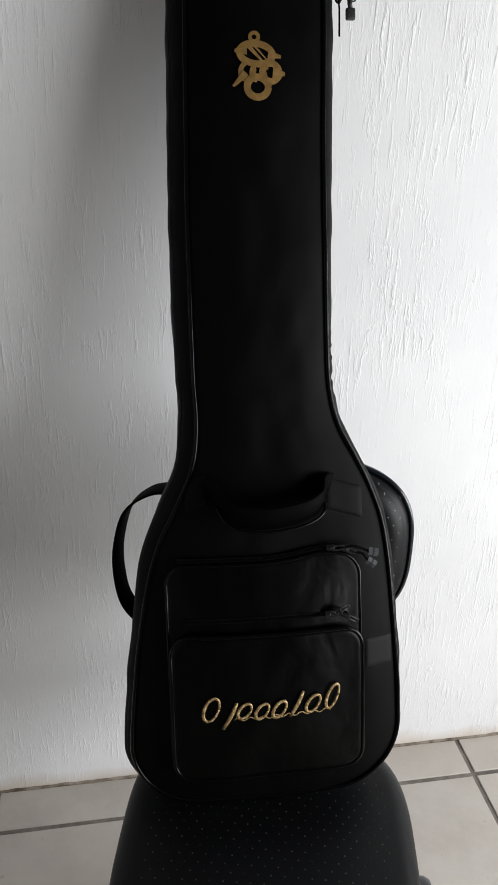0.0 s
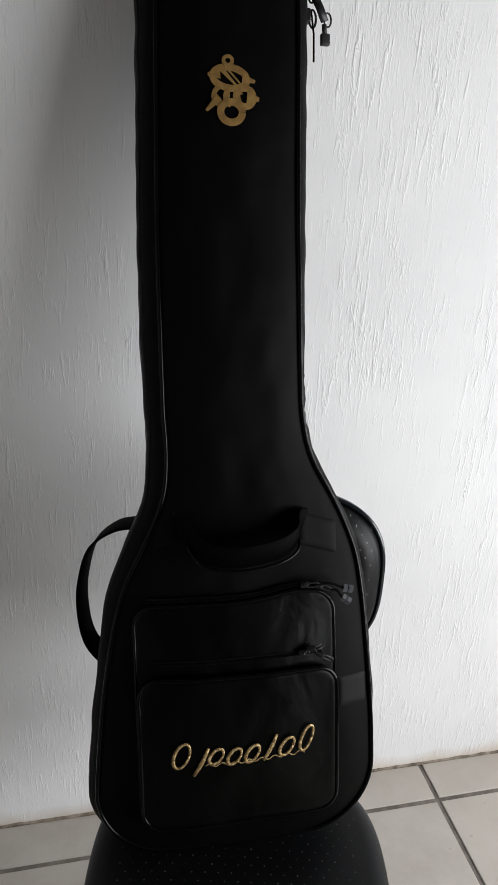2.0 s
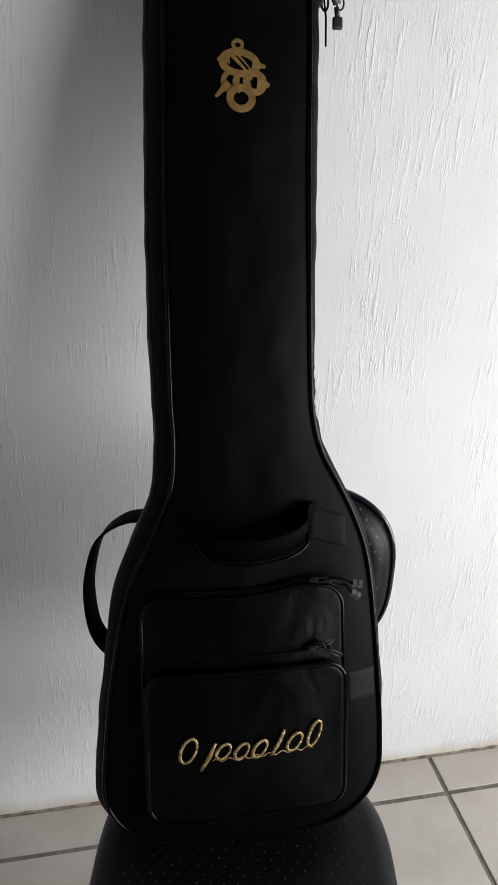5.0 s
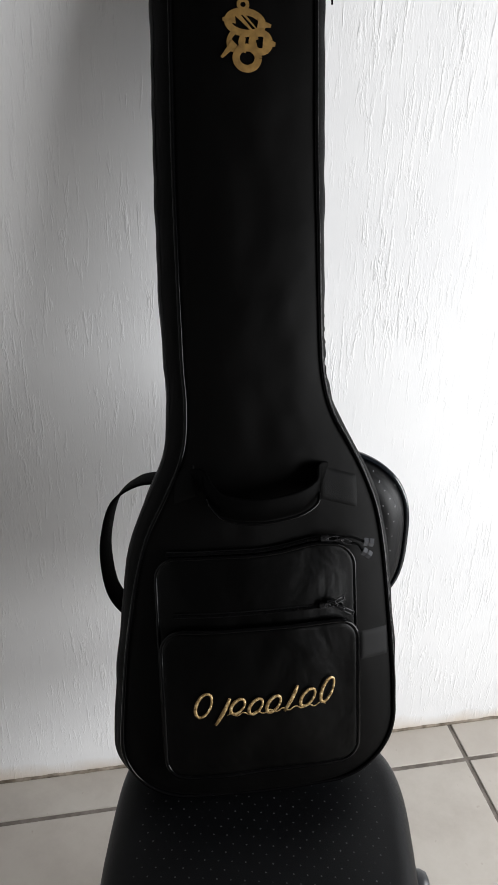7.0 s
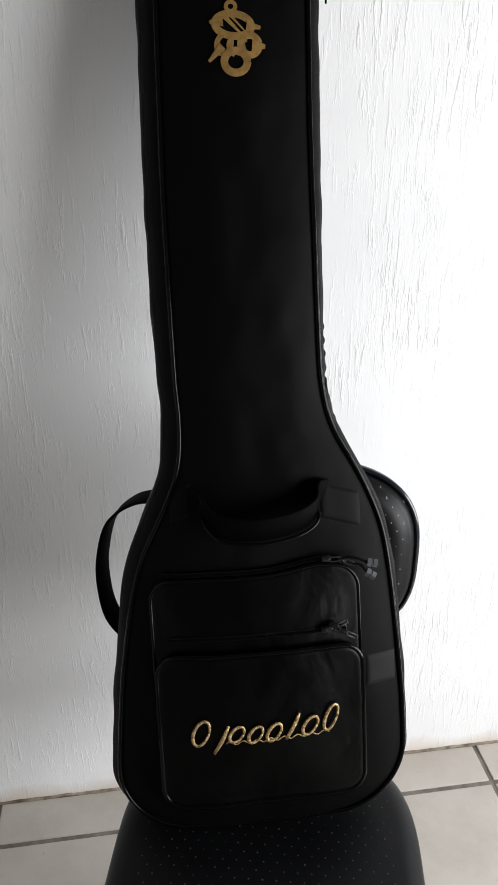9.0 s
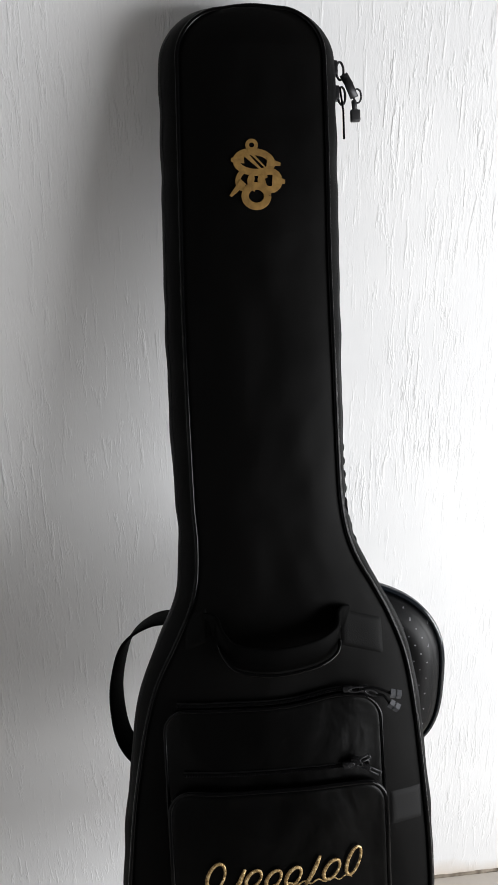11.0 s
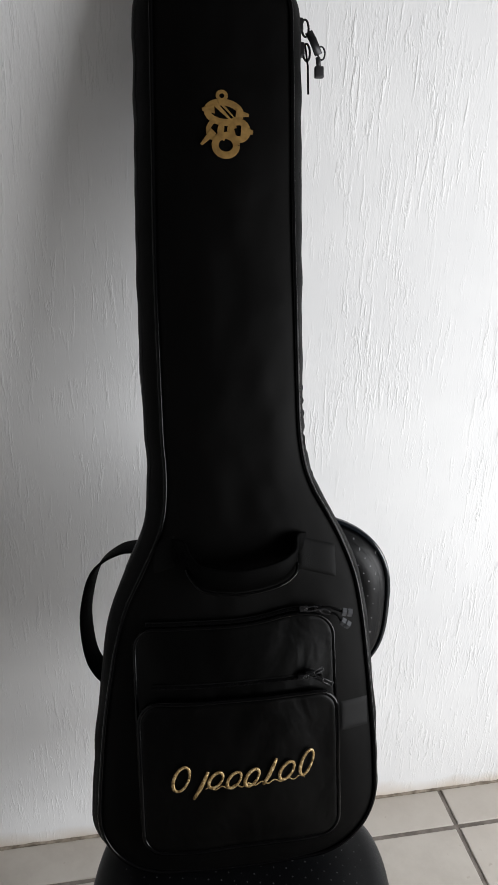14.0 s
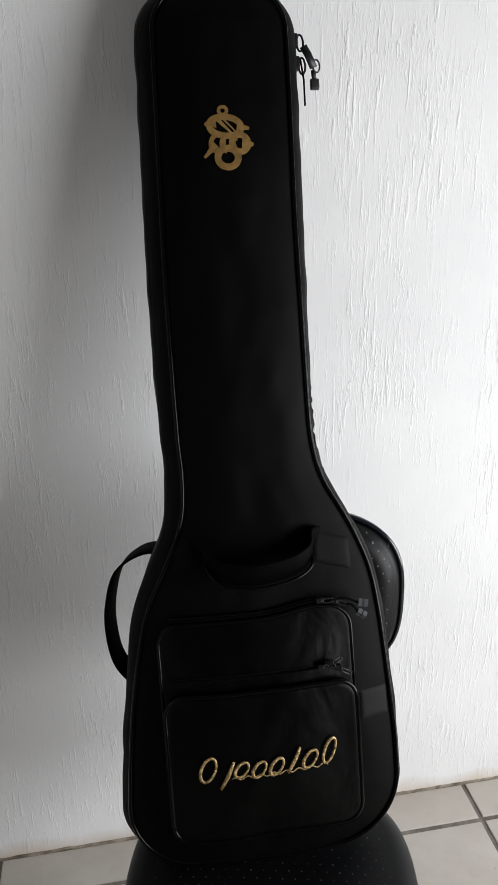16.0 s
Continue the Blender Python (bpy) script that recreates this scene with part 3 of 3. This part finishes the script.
lower_zip = zipper("zipper", -0.120, 0.118, lambda x: 0.133 - 0.02 * max(0, abs(x) - 0.09), upper, 0.013)


def slider(at, toward, size, parent, cord=0.0, cap=True):
    """Zipper slider with a pull tab that lies toward a direction in the front plane."""
    bm = bmesh.new()
    at, d = Vector(at), Vector(toward).normalized()
    side = d.cross(Vector((0, 1, 0))).normalized()
    out = Vector((0, -1, 0))
    box(bm, (-0.006, -0.004, -0.004), (0.006, 0.003, 0.004), 0.0015)
    for v in bm.verts:
        v.co = at + v.co
    s = part("zipper_slider", bm, M_METAL, parent, "dark metal zipper slider")
    loop = bmesh.new()
    e = at + out * 0.007
    if cord:
        tube(loop, [e + d * (size * 0.5 + size * 0.5 * math.cos(k)) + side * (0.0030 * math.sin(k)) for k in (2 * math.pi * j / 20 for j in range(20))], 0.0011, closed=True, sides=6)
    else:
        tube(loop, [e + d * (0.004 + 0.004 * math.cos(k)) + side * (0.0030 * math.sin(k)) for k in (2 * math.pi * j / 16 for j in range(16))], 0.0011, closed=True, sides=6)
        for k in (-1, 1):
            tube(loop, [e + d * 0.007 + side * 0.0024 * k, e + d * size + side * 0.0024 * k], 0.0011, sides=6)
        tube(loop, [e + d * size - side * 0.0032, e + d * size + side * 0.0032], 0.0013, sides=6)
        tube(loop, [e + d * size * 0.55 - side * 0.0026, e + d * size * 0.55 + side * 0.0026], 0.0013, sides=6)
    part("pull_tab", loop, M_METAL, s)
    if cord:
        c = bmesh.new()
        a = at + out * 0.007 + d * size * 0.9
        e = a + d * cord + Vector((0, -0.002, -cord * 0.25))
        tube(c, spline([a, a.lerp(e, 0.5) + side * 0.004, e], 6), 0.0018, sides=6)
        part("pull_cord", c, M_STRAP, s)
        if cap:
            g = bmesh.new()
            x = (e - a).normalized()
            tube(g, [e, e + x * 0.006], 0.0058, sides=4, squash=0.7, flat=(0, 1, 0))
            tube(g, [e + x * 0.0055, e + x * 0.0085], 0.0040, sides=4, squash=0.7, flat=(0, 1, 0))
            tube(g, [e + x * 0.008, e + x * 0.014], 0.0058, sides=4, squash=0.7, flat=(0, 1, 0))
            part("cord_end", g, M_CLIP, s, "ribbed dark grey cord clip", smooth=False)
    return s


slider(front_at(0.094, 0.2285, 0.010), (1, 0, 0.05), 0.020, upper_zip, 0.036)
slider(front_at(0.116, 0.226, 0.010), (1, 0, -0.42), 0.017, upper_zip, 0.018)
slider(front_at(0.088, 0.135, 0.006), (1, 0, 0.42), 0.030, lower_zip)
slider(front_at(0.099, 0.139, 0.006), (1, 0, -0.55), 0.034, lower_zip)


def ribbon(bm, pts, width, thick, across):
    """Flat webbing along points; across gives the direction of its width."""
    n = len(pts)
    rings = []
    for i, p in enumerate(pts):
        t = (pts[min(i + 1, n - 1)] - pts[max(i - 1, 0)]).normalized()
        w = Vector(across(i / (n - 1)) if callable(across) else across)
        w = (w - t * w.dot(t)).normalized()
        u = t.cross(w)
        rings.append([p + w * (width / 2 * a) + u * (thick / 2 * b) for a, b in ((1, 0.4), (0.9, 1), (-0.9, 1), (-1, 0.4), (-1, -0.4), (-0.9, -1), (0.9, -1), (1, -0.4))])
    loft(bm, rings, True, True)
    return bm


def sewn_patch(name, x0, x1, v0, v1, tilt, material, label):
    """A flat piece of webbing sewn on the front, its rim sunk into the cloth."""
    bm = bmesh.new()
    n, m = 14, 12
    grid = []
    for i in range(n + 1):
        col = []
        for j in range(m + 1):
            x = x0 + (x1 - x0) * i / n
            v = v0 + (v1 - v0) * j / m + tilt * i / n
            rim = i in (0, n) or j in (0, m)
            seam = i in (1, n - 1) or j in (1, m - 1)
            col.append(bm.verts.new((x, -puff(x, v) - (-0.0015 if rim else 0.0010 if seam else 0.0017), v + Z0)))
        grid.append(col)
    for a, b in zip(grid, grid[1:]):
        for j in range(m):
            bm.faces.new((a[j], a[j + 1], b[j + 1], b[j]))
    part(name, bm, material, bag, label)


def build_handle():
    sewn_patch("handle_patch", 0.088, 0.150, 0.281, 0.333, -0.020, M_PATCH, "stitched black webbing patch")
    sewn_patch("handle_patch", -0.112, -0.080, 0.283, 0.330, 0.012, M_PATCH, "stitched black webbing patch")
    h = bmesh.new()
    ctrl = [(0.098, 0.318, 0.001), (0.088, 0.318, 0.010), (0.080, 0.300, 0.024), (0.052, 0.288, 0.034), (0.0, 0.282, 0.037), (-0.045, 0.288, 0.034), (-0.062, 0.302, 0.024), (-0.070, 0.318, 0.010), (-0.080, 0.318, 0.001)]
    pts = spline([(x, -puff(x, v) - d, v + Z0) for x, v, d in ctrl], 6)
    ribbon(h, pts, 0.034, 0.005, (0, -0.35, 1))
    part("carry_handle", h, M_HANDLE, bag, "padded black carry handle")
    bead = bmesh.new()
    tube(bead, [p + Vector((0, -0.008, -0.0165)) for p in pts[8:-8]], 0.0024, sides=6)
    part("handle_edge", bead, M_PIPING, bag)


build_handle()


sewn_patch("side_tab", 0.145, 0.194, 0.036, 0.084, 0.0, M_TAB, "stitched grey-black webbing tab")


def build_shoulder_strap():
    bm = bmesh.new()
    ctrl = [(-0.06, DEPTH + 0.004, 0.324), (-0.120, DEPTH + 0.010, 0.314), (-0.168, DEPTH + 0.004, 0.310), (-0.203, DEPTH, 0.286), (-0.219, DEPTH - 0.002, 0.240), (-0.222, DEPTH, 0.196),
            (-0.214, DEPTH + 0.002, 0.148), (-0.190, DEPTH + 0.004, 0.114), (-0.15, DEPTH + 0.006, 0.085), (-0.11, DEPTH + 0.006, 0.06)]
    pts = spline([(x + 0.010, y, v - 0.008 + Z0) for x, y, v in ctrl], 8)
    ribbon(bm, pts, 0.038, 0.004, lambda t: (0.42, 1.0, 0.25))
    part("shoulder_strap", bm, M_STRAP, bag, "black webbing shoulder strap looping out behind")


build_shoulder_strap()


def build_main_pulls():
    """Two sliders on the side zipper near the top, one with a corded end."""
    at = Vector((half_width(1.03, 0, 1) + 0.001, 0.030, 1.022 + Z0))
    for k, (dz, dx) in enumerate(((0.010, 0.0), (-0.022, -0.003))):
        p = at + Vector((dx + (0.004 if k else 0), 0, dz))
        bm = bmesh.new()
        box(bm, p + Vector((-0.005, -0.006, -0.009)), p + Vector((0.006, 0.006, 0.009)), 0.002)
        s = part("zipper_slider", bm, M_METAL, bag, "black metal slider on the side zipper")
        loop = bmesh.new()
        c = p + Vector((0.009, -0.002, -0.004))
        tube(loop, [c + Vector((0.0048 * math.sin(a), 0, 0.0115 * math.cos(a))) for a in (2 * math.pi * j / 20 for j in range(20))], 0.0016, closed=True, sides=6)
        part("pull_ring", loop, M_METAL, s)
        if k == 0:
            tab = bmesh.new()
            ribbon(tab, [c + Vector((0.004, -0.003, -0.006)), c + Vector((0.010, -0.004, -0.018)), c + Vector((0.017, -0.004, -0.036))], 0.011, 0.003, (0.9, 0, 0.4))
            part("pull_tab", tab, M_METAL, s)
            end = bmesh.new()
            tube(end, [c + Vector((0.021 + 0.005 * math.sin(a), -0.004, -0.034 + 0.009 * math.cos(a))) for a in (2 * math.pi * j / 16 for j in range(16))], 0.0013, closed=True, sides=6)
            e = c + Vector((0.016, -0.004, -0.040))
            tube(end, [e, e + Vector((0.001, 0, -0.012))], 0.0035, sides=8)
            box(end, e + Vector((-0.0055, -0.004, -0.027)), e + Vector((0.0075, 0.004, -0.012)), 0.002)
            part("cord_end", end, M_RUBBER, s, "black moulded cord end")
        else:
            cord = bmesh.new()
            tube(cord, [c + Vector((-0.002, -0.001, 0.010)), c + Vector((0.001, -0.002, -0.020)), c + Vector((0.0005, -0.002, -0.056))], 0.0014, sides=6)
            part("pull_cord", cord, M_STRAP, s)


build_main_pulls()


def flat_ring(finish, cx, cz, a, b, width, tilt=0.0, start=0, end=360, y=0.0016):
    """A flat band along an oval or part of one, laid on the front."""
    pts = []
    n = max(8, int((end - start) / 10))
    for i in range(n + 1):
        t = radians(start + (end - start) * i / n)
        x, z = a * math.cos(t), b * math.sin(t)
        c, s = math.cos(radians(tilt)), math.sin(radians(tilt))
        pts.append(front_at(cx + x * c - z * s, cz + x * s + z * c, y))
    bm = bmesh.new()
    tube(bm, pts, width / 2, sides=12, squash=0.05, flat=(0, 1, 0))
    finish(bm)


def build_emblem():
    """Plain interlaced gold ovals standing for the maker's badge."""
    badge = bmesh.new()
    box(badge, front_at(0.003, 0.882, 0.0006) - Vector((0.002, 0.0004, 0.004)), front_at(0.003, 0.882, 0.0006) + Vector((0.002, 0.0004, 0.004)))
    emblem = part("emblem", badge, M_EMBLEM, bag, "dull gold interlaced badge")

    def band(bm):
        part("band", bm, M_EMBLEM, emblem, smooth=False)

    cx, cz = 0.008, 0.884
    flat_ring(band, cx - 0.0029, cz + 0.0359, 0.0057, 0.0053, 0.0047)
    flat_ring(band, cx - 0.0009, cz + 0.0150, 0.0223, 0.0127, 0.0087, -6, y=0.0017)
    flat_ring(band, cx - 0.0133, cz - 0.0068, 0.0085, 0.0114, 0.0063, -22, y=0.0018)
    flat_ring(band, cx + 0.0181, cz - 0.0082, 0.0114, 0.0114, 0.0085, 12, y=0.0019)
    flat_ring(band, cx + 0.0029, cz - 0.0091, 0.0114, 0.0118, 0.0040, 0, 20, 250, y=0.0021)
    flat_ring(band, cx + 0.0000, cz - 0.0273, 0.0141, 0.0126, 0.0093, y=0.0020)
    for a, b, w in (((-0.0114, 0.0246), (0.0095, 0.0036), 0.0052), ((-0.0038, 0.0255), (0.0152, 0.0055), 0.0029), ((0.0076, 0.0018), (0.0142, -0.0200), 0.0040), ((-0.0152, -0.0091), (-0.0323, -0.0264), 0.0085),
                    ((0.0152, 0.0146), (0.0323, 0.0118), 0.0095), ((0.0209, -0.0082), (0.0370, -0.0100), 0.0123), ((-0.0133, 0.0191), (-0.0294, 0.0182), 0.0104), ((-0.0076, 0.0273), (0.0038, 0.0300), 0.0076)):
        p, q = front_at(cx + a[0], cz + a[1], 0.0022), front_at(cx + b[0], cz + b[1], 0.0022)
        bm = bmesh.new()
        tube(bm, [p, p.lerp(q, 0.5), q], lambda t, w=w: w / 2 * (1.15 - 0.75 * t), sides=12, squash=0.05, flat=(0, 1, 0))
        band(bm)


build_emblem()


def build_embroidery():
    """A slanting row of plain gold stitched ovals and bars, one part each, standing for the maker's mark."""

    def stitch(bm, pts, w):
        tube(bm, pts, lambda t: w / 2 * (0.75 + 0.35 * math.sin(math.pi * t)), sides=6, squash=0.45, flat=(0, 1, 0))
        part("embroidery", bm, M_GOLD, lower, "shiny gold thread embroidery")

    def bar(u, v, half, w=0.0046, bow=0.0015):
        stitch(bmesh.new(), [front_at(u + 0.55 * k * half + bow * (1 - k * k), v + k * half, 0.0012) for k in (-1, -0.6, -0.2, 0.2, 0.6, 1)], w)

    def oval(u, v, a, b, start=0, end=360, w=0.0042, slant=0.45):
        pts = []
        for i in range(25):
            t = radians(start + (end - start) * i / 24)
            z = b * math.sin(t)
            pts.append(front_at(u + a * math.cos(t) + slant * z, v + z, 0.0012))
        stitch(bmesh.new(), pts, w)

    # a row of slanting ovals with longer bars between them
    oval(-0.086, 0.010, 0.0105, 0.0170, w=0.0044, slant=0.3)
    bar(-0.060, -0.001, 0.019, 0.0056)
    oval(-0.039, 0.005, 0.0088, 0.0105, w=0.0046)
    oval(-0.014, 0.003, 0.0085, 0.0110, w=0.0046)
    oval(0.011, 0.004, 0.0085, 0.0120, w=0.0048)
    bar(0.036, 0.010, 0.018, 0.0054)
    oval(0.060, 0.008, 0.0092, 0.0125, w=0.0046)
    oval(0.089, 0.015, 0.0080, 0.0175, w=0.0044, slant=0.35)
    stitch(bmesh.new(), [front_at(-0.054 + 0.140 * i / 60, -0.007 + 0.0022 * math.sin(i * 0.80) + 0.003 * i / 60, 0.0010) for i in range(61)], 0.0020)


build_embroidery()


# ---- floor tiles ----
TILE, JOINT_X, JOINT_Y, GAP = 0.368, -0.327, 1.253, 0.0110


def tile_mesh(w, d):
    bm = bmesh.new()
    e = 0.0025
    rings = [[Vector((sx * (w / 2 - i), sy * (d / 2 - i), z)) for sx, sy in ((-1, -1), (1, -1), (1, 1), (-1, 1))] for i, z in ((0, -0.0035), (0, -0.0015), (e * 0.4, -0.0003), (e, 0.0))]
    loft(bm, rings, False, True)
    me = bpy.data.meshes.new("tile")
    bmesh.ops.recalc_face_normals(bm, faces=bm.faces)
    bm.to_mesh(me)
    bm.free()
    me.materials.append(M_TILE.m)
    return me


def lay_tiles():
    full = tile_mesh(TILE - GAP, TILE - GAP)
    cut = tile_mesh(TILE - GAP, WALL_Y - JOINT_Y - GAP / 2 - 0.004)
    rng = random.Random(4)
    for i in range(-4, 8):
        x = JOINT_X + (i + 0.5) * TILE
        if x - TILE / 2 < ROOM_W - 0.3 or x + TILE / 2 > ROOM_E + 0.3:
            continue
        for j in range(0, 11):
            if j == 0:
                ob, y = new("tile", cut), (WALL_Y - 0.004 + JOINT_Y + GAP / 2) / 2
            else:
                ob, y = new("tile", full), JOINT_Y - (j - 0.5) * TILE
            if y - TILE / 2 < ROOM_S - 0.3:
                continue
            ob.parent = floor
            ob.matrix_world = pose(x, y, rng.uniform(-0.0004, 0.0004), rng.uniform(-0.06, 0.06), rng.uniform(-0.06, 0.06), rng.uniform(-0.1, 0.1))


lay_tiles()
